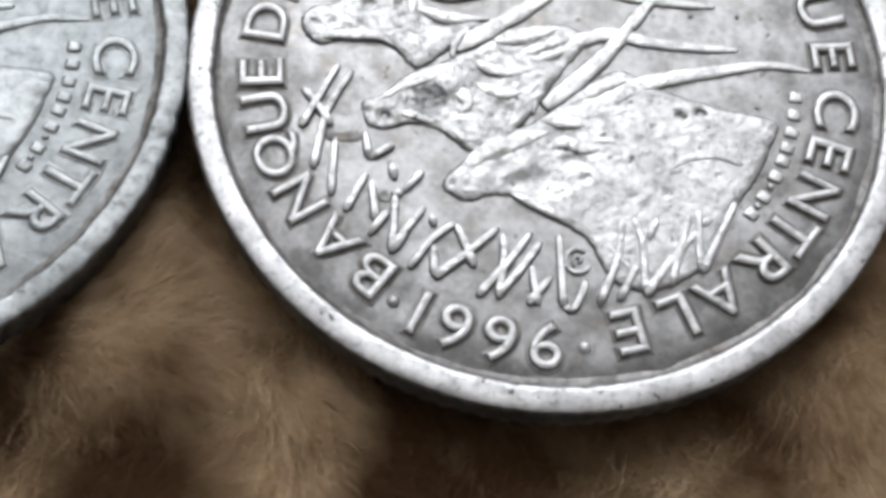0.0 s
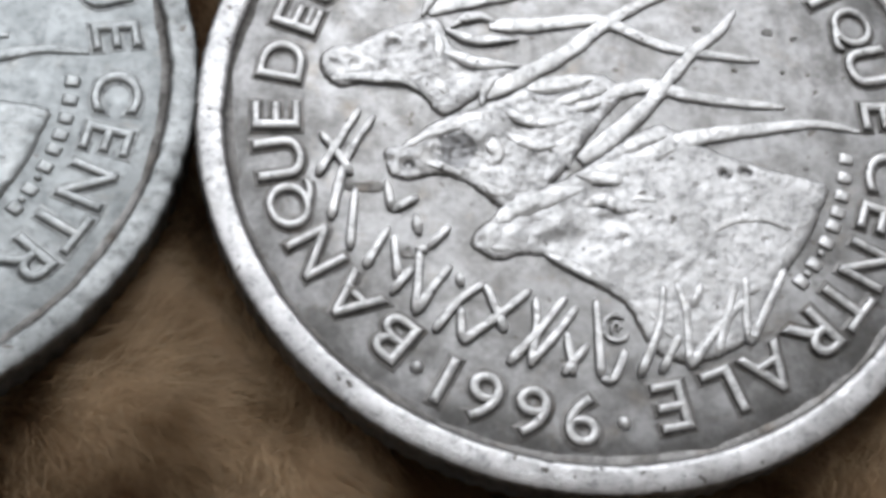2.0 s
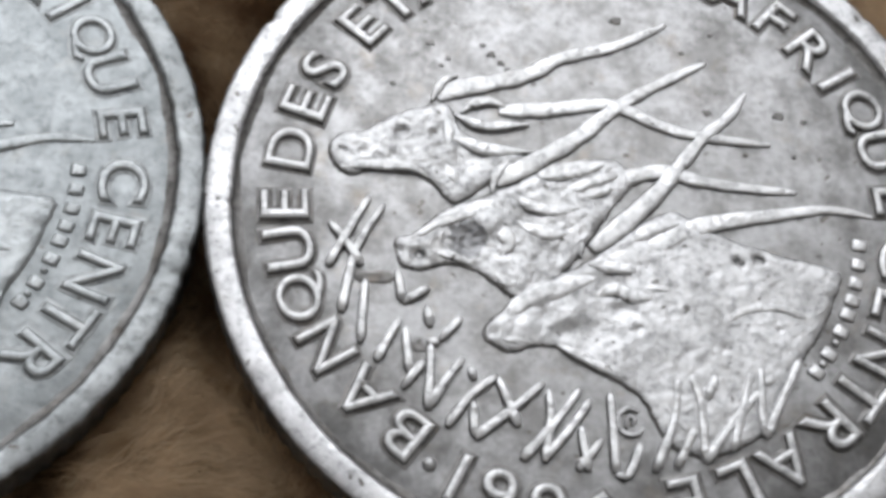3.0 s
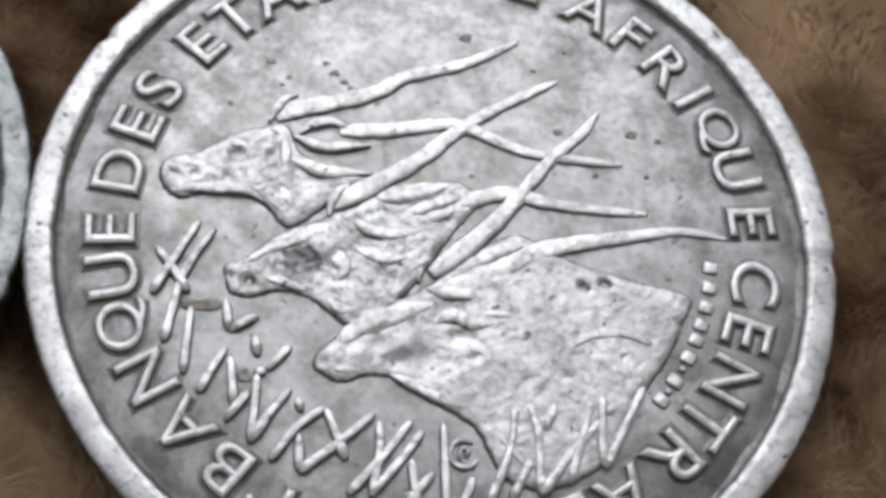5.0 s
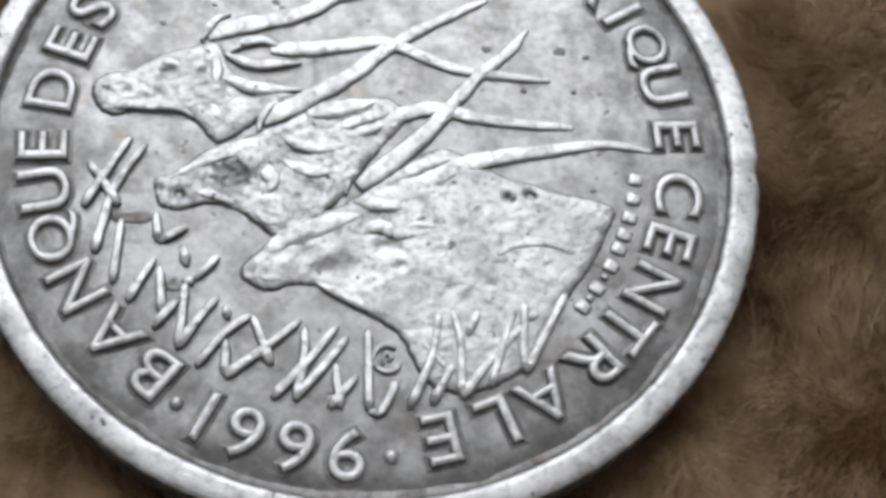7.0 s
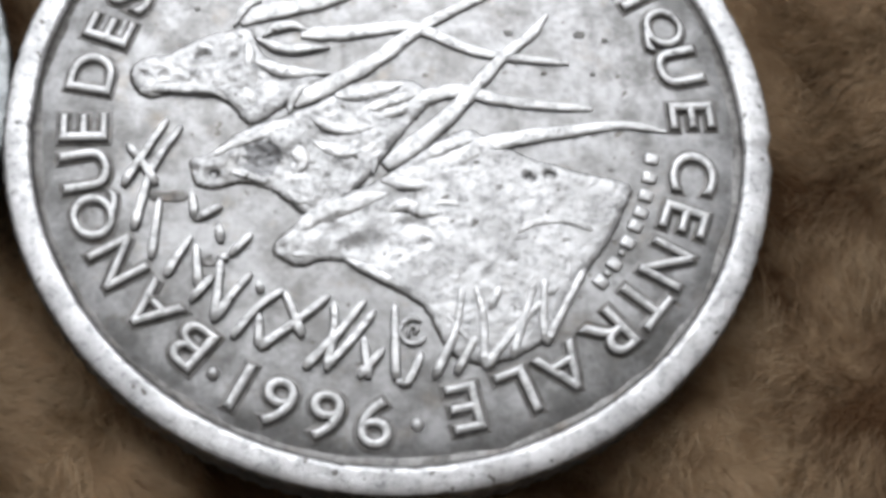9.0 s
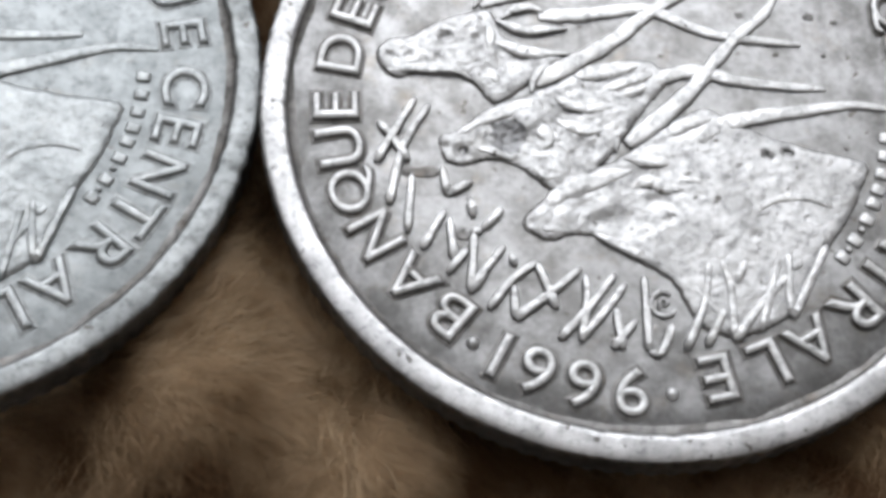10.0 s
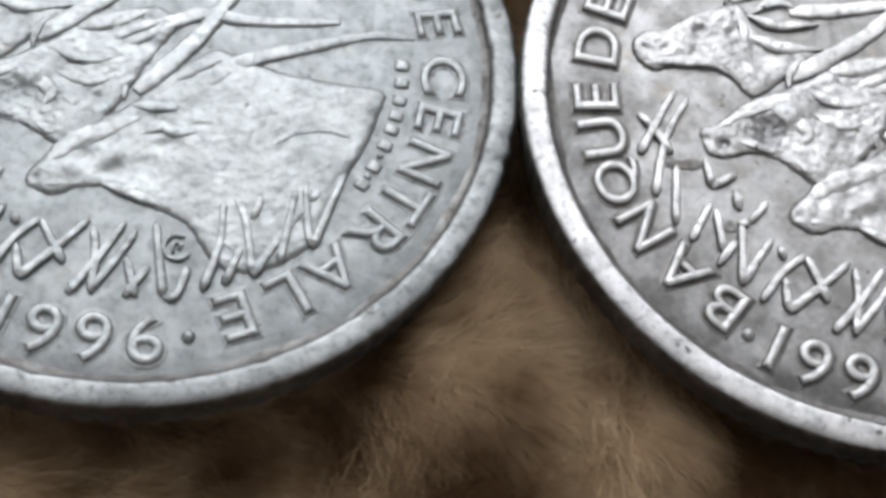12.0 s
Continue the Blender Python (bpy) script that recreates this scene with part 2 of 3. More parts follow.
def ridge(verts, faces, points, w0, w1, h0, h1, blunt=0.5, twist=0.0, base=FLOOR, point=0.5, leaf=0.0):
    """A struck ridge along a curve: flat worn crest, steep flanks, closed ends, tapering from w0, h0 to w1, h1. leaf swells its middle, point is the width left at its ends."""
    chord = sum(math.dist(a, b) for a, b in zip(points, points[1:])) / (len(points) - 1)
    line = spline(points, max(5, min(24, int(chord / 0.075))))
    cross = (-1.45, -1.14, -1.0, -0.84, -0.45, 0.0, 0.45, 0.84, 1.0, 1.14, 1.45)
    shape = (-0.5, 0.06, 0.74, 0.94, 0.985, 1.0, 0.985, 0.94, 0.74, 0.06, -0.5)
    n, m, first = len(line), len(cross), len(verts)
    total = sum(np.linalg.norm(line[i + 1] - line[i]) for i in range(n - 1))
    run = 0.0
    for i in range(-1, n + 1):
        k = min(max(i, 0), n - 1)
        q = line[k]
        d = line[min(k + 1, n - 1)] - line[max(k - 1, 0)]
        d = d / max(np.linalg.norm(d), 1e-6)
        side = np.array((-d[1], d[0]))
        if 0 < i < n:
            run += np.linalg.norm(q - line[i - 1])
        t = run / total
        end = min(1.0, (0.12 + run / blunt), (0.12 + (total - run) / blunt))
        w, h = (w0 + (w1 - w0) * t) * (point + (1 - point) * end), (h0 + (h1 - h0) * t) * (0.55 + 0.45 * end)
        w *= (1 + twist * math.sin(run * 5.2)) * (1 + leaf * math.sin(math.pi * t)) * (1 + 0.09 * fold(q[0], q[1], 2.6, 6.1))
        h *= 1 + 0.14 * fold(q[0], q[1], 1.4, 3.3) + 0.1 * fold(q[0], q[1], 4.1, 8.3)
        cap = i != k
        if cap:
            q = q + d * (0.3 * w if i > k else -0.3 * w)
            w *= 0.72
        for c, s in zip(cross, shape):
            pos = q + side * c * w
            z = base + s * h if s > 0 else base + s * 0.12
            if s > 0.6:
                z += 0.02 * fold(pos[0], pos[1], 4.6, 2.2) + 0.014 * fold(pos[0], pos[1], 9.5, 4.2)
            verts.append((pos[0], pos[1], base - 0.06 if cap else z))
    for i in range(n + 1):
        for k in range(m - 1):
            a = first + i * m + k
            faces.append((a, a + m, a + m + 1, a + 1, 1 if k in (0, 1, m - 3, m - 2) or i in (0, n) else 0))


def pillow(verts, faces, outline, high, soft, lumps, seed, cell=0.05, base=FLOOR, grain=0.045):
    """A raised shape inside an outline, domed at its edge, with lumps (x, y, radius, height) and a worn grain."""
    ring = np.array(spline(outline, 5, True))
    lo, hi = ring.min(0) - 0.3, ring.max(0) + 0.3
    xs, ys = np.arange(lo[0], hi[0], cell), np.arange(lo[1], hi[1], cell)
    gx, gy = np.meshgrid(xs, ys)
    pts = np.column_stack([gx.ravel(), gy.ravel()])
    a, b = ring, np.roll(ring, -1, 0)
    near, inside = np.full(len(pts), 1e9), np.zeros(len(pts), bool)
    for p, q in zip(a, b):
        e = q - p
        t = np.clip(((pts - p) @ e) / max(e @ e, 1e-9), 0, 1)
        near = np.minimum(near, np.linalg.norm(pts - p - t[:, None] * e, axis=1))
        cut = (p[1] > pts[:, 1]) != (q[1] > pts[:, 1])
        inside ^= cut & (pts[:, 0] < (q[0] - p[0]) * (pts[:, 1] - p[1]) / (q[1] - p[1] + 1e-12) + p[0])
    sd = np.where(inside, near, -near)
    sd += np.array([0.05 * fold(x, y, 2.6, seed + 20) + 0.035 * fold(x, y, 6.5, seed + 21) for x, y in pts])
    z = base + high * (1 - np.exp(-np.maximum(sd + 0.07, 0) / soft))
    z = np.where(sd < -0.07, base + (sd + 0.07) * 1.1, z)
    for x, y, r, h in lumps:
        z += h * np.exp(-((pts[:, 0] - x) ** 2 + (pts[:, 1] - y) ** 2) / (r * r)) * (sd > 0)
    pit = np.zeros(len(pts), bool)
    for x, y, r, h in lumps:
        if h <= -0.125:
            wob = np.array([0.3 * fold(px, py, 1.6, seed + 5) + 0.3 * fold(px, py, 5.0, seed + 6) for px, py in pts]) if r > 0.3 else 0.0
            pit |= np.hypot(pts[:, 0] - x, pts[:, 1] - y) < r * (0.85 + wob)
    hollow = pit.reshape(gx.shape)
    keep, edge = (sd > -0.2).reshape(gx.shape), sd.reshape(gx.shape)
    ids = np.full(gx.shape, -1)
    first, count = len(verts), 0
    zz = z.reshape(gx.shape)
    for i in range(gx.shape[0]):
        for j in range(gx.shape[1]):
            if keep[i, j]:
                x, y = gx[i, j], gy[i, j]
                g = grain * (0.9 * fold(x, y, 1.9, seed) + 0.9 * fold(x, y, 4.2, seed + 2) + 0.6 * fold(x, y, 8.0, seed + 8)) if sd[i * gx.shape[1] + j] > 0.1 else 0.0
                verts.append((x, y, zz[i, j] + g))
                ids[i, j] = first + count
                count += 1
    for i in range(gx.shape[0] - 1):
        for j in range(gx.shape[1] - 1):
            f = (ids[i, j], ids[i, j + 1], ids[i + 1, j + 1], ids[i + 1, j])
            if min(f) >= 0:
                # outline faces get the flank material, which paints shade round the relief
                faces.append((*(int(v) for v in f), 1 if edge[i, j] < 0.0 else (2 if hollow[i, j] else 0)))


def relief(name, build):
    verts, faces = [], []
    build(verts, faces)
    me = bpy.data.meshes.new(name)
    me.from_pydata(scaled(verts), [], [f[:4] for f in faces])
    me.polygons.foreach_set("material_index", [f[4] for f in faces])
    return smooth(me)


def head(name, outline, lumps, seed, locks, grain=0.034):
    """A head and neck in relief, and the locks of hair and folds on it."""
    body = relief(name, lambda v, f: pillow(v, f, outline, 0.15, 0.1, lumps, seed, grain=grain))
    hair = [relief("hair_lock", lambda v, f: ridge(v, f, line, w0 * 1.15, w1 * 1.15, max(0.19, 0.86 * h0 + 0.01), max(0.19, 0.86 * h1 + 0.01), 0.7, 0.06, point=0.2, leaf=0.35)) for line, w0, w1, h0, h1 in locks]
    return body, hair


def horn(line, w0=0.36, w1=0.13, h0=0.24, h1=0.15):
    return relief("horn", lambda v, f: ridge(v, f, line, w0, w1, h0 * 0.6, h1 * 0.64, 0.8, 0.05, point=0.4))


def ear(line, w0=0.26, w1=0.1, h=0.24):
    return relief("ear", lambda v, f: ridge(v, f, line, w0, w1, h * 0.9, h * 0.8, 0.9, 0.06, point=0.15, leaf=0.3))


def upper_antelope():
    body, hair = head("antelope_relief", [(-8.8, 1.8), (-8.4, 2.2), (-7.6, 2.4), (-6.7, 3.0), (-5.6, 3.4), (-4.9, 3.4), (-4.5, 2.5), (-3.4, 1.9), (-2.4, 1.6), (-3.2, 1.0),
                                    (-3.9, 0.4), (-4.8, -0.2), (-5.3, 0.4), (-5.9, 0.8), (-6.8, 0.9), (-7.5, 0.9), (-8.1, 0.7), (-8.6, 1.0), (-8.8, 1.4)],
                [(-8.4, 1.58, 0.1, -0.09), (-6.6, 2.34, 0.13, -0.12), (-6.38, 2.4, 0.13, -0.12), (-7.75, 1.55, 0.16, -0.07), (-5.4, 2.3, 0.17, -0.1), (-6.7, 1.5, 0.15, -0.06), (-5.5, 1.5, 0.6, 0.05), (-4.15, 1.35, 0.6, -0.11), (-4.5, 0.6, 0.35, 0.05), (-3.6, 0.95, 0.3, 0.06), (-7.4, 1.6, 0.5, 0.03), (-5.0, 2.6, 0.3, -0.08)], 1.0,
                [([(-5.5, 3.6), (-5.23, 4.17), (-4.97, 4.5), (-4.6, 4.68)], 0.11, 0.1, 0.18, 0.2), ([(-4.5, 3.2), (-4.08, 3.55), (-3.5, 3.7), (-3.0, 3.5)], 0.11, 0.12, 0.2, 0.22), ([(-6.95, 2.6), (-6.5, 2.72), (-6.0, 2.6)], 0.12, 0.1, 0.2, 0.2),
                 ([(-5.03, 3.1), (-4.92, 2.4), (-5.0, 1.6)], 0.14, 0.12, 0.19, 0.2), ([(-8.75, 1.72), (-8.4, 1.78), (-8.1, 1.95)], 0.06, 0.05, 0.15, 0.15), ([(-4.7, 3.1), (-3.9, 2.75), (-3.1, 2.75), (-2.2, 2.85)], 0.14, 0.08, 0.2, 0.1),
                 ([(-5.2, 1.3), (-4.7, 0.6), (-4.6, 0.1)], 0.14, 0.08, 0.2, 0.16), ([(-8.5, 0.95), (-7.4, 1.05), (-6.2, 1.0), (-5.6, 0.7)], 0.12, 0.1, 0.16, 0.18)])
    return body, hair, [horn([(-5.3, 3.8), (-4.6, 4.15), (-3.3, 4.5), (-2.1, 4.9), (-1.0, 5.6), (0.9, 6.2), (2.8, 7.2)]),
                  horn([(-3.2, 3.35), (-2.4, 3.42), (-1.4, 3.5), (0.3, 3.8), (1.2, 3.6), (2.5, 3.0), (3.8, 2.7), (6.1, 2.5)], 0.3, 0.12)], [ear([(-4.8, 2.2), (-4.2, 2.0), (-3.6, 1.8), (-2.1, 1.8)])]


def middle_antelope():
    body, hair = head("antelope_relief", [(-6.6, -1.6), (-6.1, -1.4), (-5.3, -0.7), (-4.4, -0.2), (-3.6, 0.1), (-2.1, 0.9), (-0.7, 1.45), (0.6, 1.6), (1.2, 0.9), (0.4, -0.2), (-0.7, -1.8), (-1.4, -2.7),
                                    (-2.1, -3.2), (-2.8, -3.5), (-3.5, -3.0), (-4.2, -2.5), (-5.1, -2.4), (-5.7, -2.6), (-6.4, -2.5), (-6.6, -2.0)],
                [(-6.5, -1.95, 0.14, -0.1), (-5.88, -2.12, 0.2, -0.16), (-4.4, -1.6, 0.72, -0.14), (-3.6, -1.1, 0.35, 0.08), (-5.2, -1.4, 0.3, 0.06), (-2.3, -1.9, 0.22, 0.06), (-2.4, -2.4, 0.2, 0.06), (-2.9, -2.0, 0.2, -0.08), (-3.9, -2.4, 0.25, -0.06), (-3.7, -0.75, 0.5, 0.06),
                 (-1.2, 1.1, 0.4, -0.06), (-2.3, -0.65, 0.4, -0.12), (-1.6, -1.8, 0.4, -0.1), (0.2, 0.2, 0.4, -0.1), (-2.6, -2.6, 0.3, 0.05)], 7.0,
                [([(-3.5, 0.2), (-3.44, 0.65), (-3.18, 1.13), (-2.75, 1.42)], 0.11, 0.1, 0.18, 0.2), ([(-2.85, 0.1), (-2.11, -0.3), (-1.32, -0.38), (-0.4, -0.12)], 0.16, 0.1, 0.26, 0.2),
                 ([(-2.0, 0.9), (-0.8, 1.15), (0.5, 1.5)], 0.28, 0.12, 0.25, 0.2), ([(-1.2, 0.3), (-0.1, 0.75), (1.0, 1.15)], 0.16, 0.1, 0.24, 0.2),
                 ([(-3.75, -1.15), (-3.26, -1.22), (-3.02, -1.65), (-3.31, -2.1)], 0.2, 0.18, 0.25, 0.25), ([(-0.59, -1.28), (-0.68, -1.84)], 0.1, 0.09, 0.22, 0.2),
                 ([(-4.55, -0.66), (-4.1, -0.4), (-3.5, -0.3), (-3.05, -0.55)], 0.17, 0.17, 0.22, 0.24), ([(-3.62, -2.56), (-3.02, -3.05), (-2.65, -2.75)], 0.12, 0.12, 0.19, 0.2), ([(-5.6, -2.0), (-4.9, -2.12), (-4.2, -2.4)], 0.1, 0.1, 0.18, 0.19), ([(-6.3, -1.65), (-5.2, -1.0), (-4.2, -0.6), (-3.5, -0.5)], 0.1, 0.12, 0.19, 0.22)])
    return body, hair, [horn([(-3.4, 0.6), (-2.1, 1.4), (-0.5, 2.5), (0.7, 3.6), (2.0, 4.5), (4.1, 5.7)], h0=0.28),
                  horn([(-2.9, 0.0), (-1.8, 0.0), (-0.3, 0.4), (1.1, 1.0), (2.3, 1.3), (3.4, 1.0), (5.0, 0.8), (6.8, 0.7)], 0.38, 0.12, 0.27)], [ear([(-2.75, -0.82), (-2.19, -1.1), (-1.58, -1.24), (-0.8, -1.12)])]


def lower_antelope(pitted=True):
    pits = [(4.45, -1.95, 0.13, -0.16), (4.6, -2.06, 0.1, -0.16), (5.15, -1.85, 0.15, -0.17), (5.32, -1.9, 0.1, -0.16), (3.5, -2.5, 0.13, -0.06), (1.0, -4.5, 0.16, -0.05), (1.1, -4.4, 0.08, -0.05), (2.6, -5.2, 0.16, -0.05), (3.0, -5.6, 0.2, -0.04), (3.8, -5.0, 0.12, -0.04), (0.4, -3.3, 0.1, -0.08), (5.6, -4.35, 0.09, -0.08)] if pitted else []
    body, hair = head("antelope_relief", [(-3.8, -4.6), (-3.2, -3.9), (-2.1, -3.0), (-0.8, -2.4), (0.2, -1.7), (1.6, -0.6), (2.6, -0.3), (3.6, -0.9), (4.8, -1.35), (5.9, -1.7), (7.8, -2.2), (7.5, -3.2), (7.0, -4.3),
                                    (6.2, -5.3), (5.3, -6.7), (4.6, -7.8), (3.1, -8.5), (1.8, -8.2), (1.0, -6.7), (-0.1, -6.0), (-1.3, -5.2), (-2.2, -5.1), (-3.1, -5.3), (-3.7, -5.0)],
                [(-3.6, -4.75, 0.15, -0.08), (-1.5, -4.68, 0.26, -0.09), (-1.1, -4.6, 0.26, -0.08), (-1.1, -4.05, 0.34, 0.07), (-1.9, -4.1, 0.25, -0.08), (-0.4, -4.6, 0.5, -0.08), (0.4, -3.8, 0.26, -0.1), (0.75, -3.75, 0.26, -0.08), (-2.5, -4.45, 0.3, 0.06), (-3.2, -4.5, 0.3, 0.05), (0.3, -2.85, 0.5, -0.12), (5.3, -5.0, 1.3, 0.06), (3.0, -3.3, 1.2, 0.03)] + pits, 13.0,
                [([(-0.7, -2.0), (-0.6, -1.3)], 0.1, 0.1, 0.22, 0.18), ([(-0.46, -2.24), (0.4, -2.36), (1.53, -2.4)], 0.18, 0.1, 0.27, 0.2), ([(-2.7, -3.85), (-1.83, -3.35), (-0.98, -2.95), (-0.2, -2.72)], 0.22, 0.18, 0.21, 0.23), ([(1.05, -3.05), (1.77, -3.02), (2.6, -3.15)], 0.1, 0.07, 0.2, 0.19),
                 ([(-1.6, -5.05), (-0.49, -5.6), (0.33, -6.1)], 0.12, 0.1, 0.18, 0.18),
                 ([(3.7, -4.25), (4.6, -3.7), (5.7, -3.6), (6.9, -4.1)], 0.1, 0.08, 0.24, 0.23), ([(1.6, -6.9), (2.2, -7.6), (2.7, -8.1)], 0.08, 0.07, 0.22, 0.22), ([(-3.3, -4.2), (-2.2, -3.4), (-1.0, -2.9)], 0.2, 0.2, 0.22, 0.24),
                 ([(-3.5, -4.9), (-2.9, -4.98), (-2.3, -4.85)], 0.09, 0.08, 0.17, 0.17), ([(0.9, -1.4), (2.0, -0.8), (2.9, -0.6)], 0.2, 0.12, 0.24, 0.2)], grain=0.017)
    return body, hair, [horn([(-0.3, -1.7), (0.8, -0.75), (2.0, 0.45), (2.9, 1.6), (3.8, 2.7), (4.8, 3.65), (5.4, 4.5)], 0.36, 0.14, 0.3, 0.17),
                  horn([(0.0, -2.3), (1.4, -1.8), (2.9, -0.9), (4.2, -0.5), (5.9, -0.2), (7.8, 0.1), (9.3, -0.1)], 0.42, 0.1, 0.3, 0.14)], [ear([(-0.3, -3.36), (0.39, -3.1), (0.98, -3.36), (1.95, -3.34)])]


BLADES = [
    [(-7.51, -0.11), (-8.79, -2.6)], [(-7.03, -0.35), (-7.88, -1.99), (-8.33, -4.16)], [(-8.76, -1.07), (-8.27, -1.69), (-7.71, -2.54)], [(-7.58, -3.02), (-7.7, -5.17)],
    [(-6.58, -2.67), (-6.42, -3.74)], [(-6.42, -3.78), (-5.58, -3.26)], [(-6.49, -4.34), (-7.22, -5.74)], [(-6.34, -4.6), (-6.16, -6.13)],
    [(-6.4, -6.61), (-5.74, -5.72)], [(-5.66, -3.83), (-5.54, -4.56)], [(-5.64, -5.05), (-5.27, -5.09)], [(-5.25, -5.01), (-4.58, -4.24)],
    [(-5.53, -5.13), (-5.54, -5.83), (-5.63, -7.26)], [(-4.53, -5.58), (-5.12, -6.4), (-5.6, -7.2)], [(-4.32, -5.85), (-4.19, -6.27)], [(-3.49, -6.14), (-4.31, -6.8), (-5.06, -7.79)],
    [(-3.47, -6.18), (-3.14, -7.03), (-2.87, -7.73)], [(-4.23, -6.95), (-4.21, -8.08)], [(-2.03, -6.31), (-3.06, -7.22), (-4.21, -8.12)],
]
MORE_BLADES = [
    [(-0.92, -6.48), (-1.82, -7.67), (-2.8, -8.76)], [(-0.6, -6.81), (-1.29, -7.76), (-2.14, -8.75)], [(-1.9, -6.54), (-1.89, -7.49), (-2.1, -8.83)], [(-0.97, -7.7), (-0.79, -9.07)],
    [(-0.3, -8.07), (-1.12, -9.04)], [(0.01, -6.55), (0.04, -9.1)], [(0.04, -9.17), (0.44, -9.13), (0.86, -8.2)], [(2.18, -5.99), (1.93, -7.44), (1.25, -9.03)],
    [(2.58, -5.89), (2.8, -6.85), (2.82, -8.62)], [(2.61, -7.62), (1.92, -8.89)], [(3.42, -5.87), (3.02, -6.75)], [(4.81, -6.34), (3.68, -7.6), (2.82, -8.7)],
    [(4.52, -5.76), (4.25, -6.64), (3.7, -8.32)], [(4.86, -5.55), (4.75, -6.82), (4.75, -7.81)], [(5.34, -5.8), (4.9, -6.24)], [(6.18, -5.23), (5.24, -7.01), (4.79, -7.85)],
]


def glyph(ch, size, offset, bevel, tall):
    """The built-in font's shape of one character as vertices and faces: thin crest, rounded flanks."""
    cu = bpy.data.curves.new("letter", "FONT")
    cu.body, cu.size, cu.align_x = ch, size * MM, "CENTER"
    cu.offset, cu.extrude, cu.bevel_depth, cu.bevel_resolution, cu.resolution_u = offset * MM, 0.0, bevel * MM, 3, 5
    ob = bpy.data.objects.new("letter", cu)
    scene.collection.objects.link(ob)
    me = bpy.data.meshes.new_from_object(ob.evaluated_get(bpy.context.evaluated_depsgraph_get()))
    bpy.data.objects.remove(ob)
    co = np.empty(len(me.vertices) * 3)
    me.vertices.foreach_get("co", co)
    co = co.reshape(-1, 3)
    co[:, 1] -= (co[:, 1].min() + co[:, 1].max()) / 2
    co[:, 0] -= (co[:, 0].min() + co[:, 0].max()) / 2
    co[:, 0] *= 1.1
    co[:, 2] *= tall
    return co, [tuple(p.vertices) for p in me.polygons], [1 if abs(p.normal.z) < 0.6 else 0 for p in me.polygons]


# letters cut narrower or lower than the font has them
NARROW = {"Q": (0.88, 0.88), "N": (0.9, 0.96), "D": (0.95, 0.97), "A": (0.94, 0.97), "B": (0.96, 0.97)}


def letter_mesh(ch, size):
    """One struck letter with a low fillet round its foot, coloured dark for the grime and shade beside it. Its middle
    is at the origin, its top towards +y.
    """
    co, faces, mats = glyph(ch, size, -0.088, 0.16, 1.2)
    foot, more, _ = glyph(ch, size, -0.04, 0.21, 0.16)
    wide, high = NARROW.get(ch, (1.0, 1.0))
    for q in (co, foot):
        q[:, 0] *= wide
        q[:, 1] *= high
    n = len(co)
    me = bpy.data.meshes.new("letter")
    me.from_pydata(np.vstack([co, foot]).tolist(), [], faces + [tuple(v + n for v in f) for f in more])
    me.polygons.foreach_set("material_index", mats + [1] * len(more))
    return me


INSCRIPTION = [("BANQUE", (-128.1, -138.0, -148.7, -158.7, -168.3, -177.2)), ("DES", (171.2, 161.2, 152.9)), ("ETATS", (140.2, 131.8, 122.8, 113.3, 104.5)),
               ("DE", (93.5, 83.5)), ("L'", (71.5, 66.0)), ("AFRIQUE", (57.9, 48.3, 38.6, 30.9, 23.0, 13.9, 2.9)),
               ("CENTRALE", (-9.5, -19.6, -29.5, -38.6, -48.0, -58.4, -68.0, -77.7))]
YEAR = [("1", -116.8), ("9", -109.9), ("9", -101.6), ("6", -93.2)]
MESHES = {}


def cached(key, make):
    if key not in MESHES:
        MESHES[key] = make()
    return MESHES[key]


def dot_mesh():
    bm = bmesh.new()
    bmesh.ops.create_uvsphere(bm, u_segments=14, v_segments=8, radius=0.22 * MM)
    me = bpy.data.meshes.new("dot")
    bm.to_mesh(me)
    bm.free()
    return smooth(me)


def bar_mesh():
    return relief("bar", lambda v, f: ridge(v, f, [(-0.24, 0.0), (0.24, 0.0)], 0.19, 0.19, 0.1, 0.1, 0.1, base=0.0, point=0.8))


def mint_mark(v, f):
    """A small ring with a curl inside it."""
    ridge(v, f, [(0.6 + 0.42 * math.cos(t), -7.5 + 0.42 * math.sin(t)) for t in [0.9 + 0.55 * i for i in range(10)]], 0.07, 0.07, 0.14, 0.14, 0.2)
    ridge(v, f, [(0.45, -7.7), (0.5, -7.35), (0.72, -7.4), (0.62, -7.6)], 0.07, 0.07, 0.14, 0.12, 0.2)


PITS = [(4.0, 3.7, 0.16), (6.5, 3.7, 0.2), (7.4, 3.5, 0.12), (5.2, 2.1, 0.1), (6.9, 2.1, 0.1), (-3.7, 6.0, 0.1), (-3.4, 5.65, 0.16), (-3.1, 5.3, 0.13), (-2.85, 5.05, 0.11), (-2.7, 4.8, 0.08), (-4.9, 5.4, 0.1), (-5.15, 5.1, 0.08), (-6.8, 4.3, 0.1), (-5.5, 6.0, 0.16),
        (1.0, 7.3, 0.2), (4.4, 6.9, 0.09), (3.3, 6.1, 0.09), (7.3, -1.6, 0.09), (-7.25, -2.95, 0.34), (-5.9, -5.2, 0.22)]


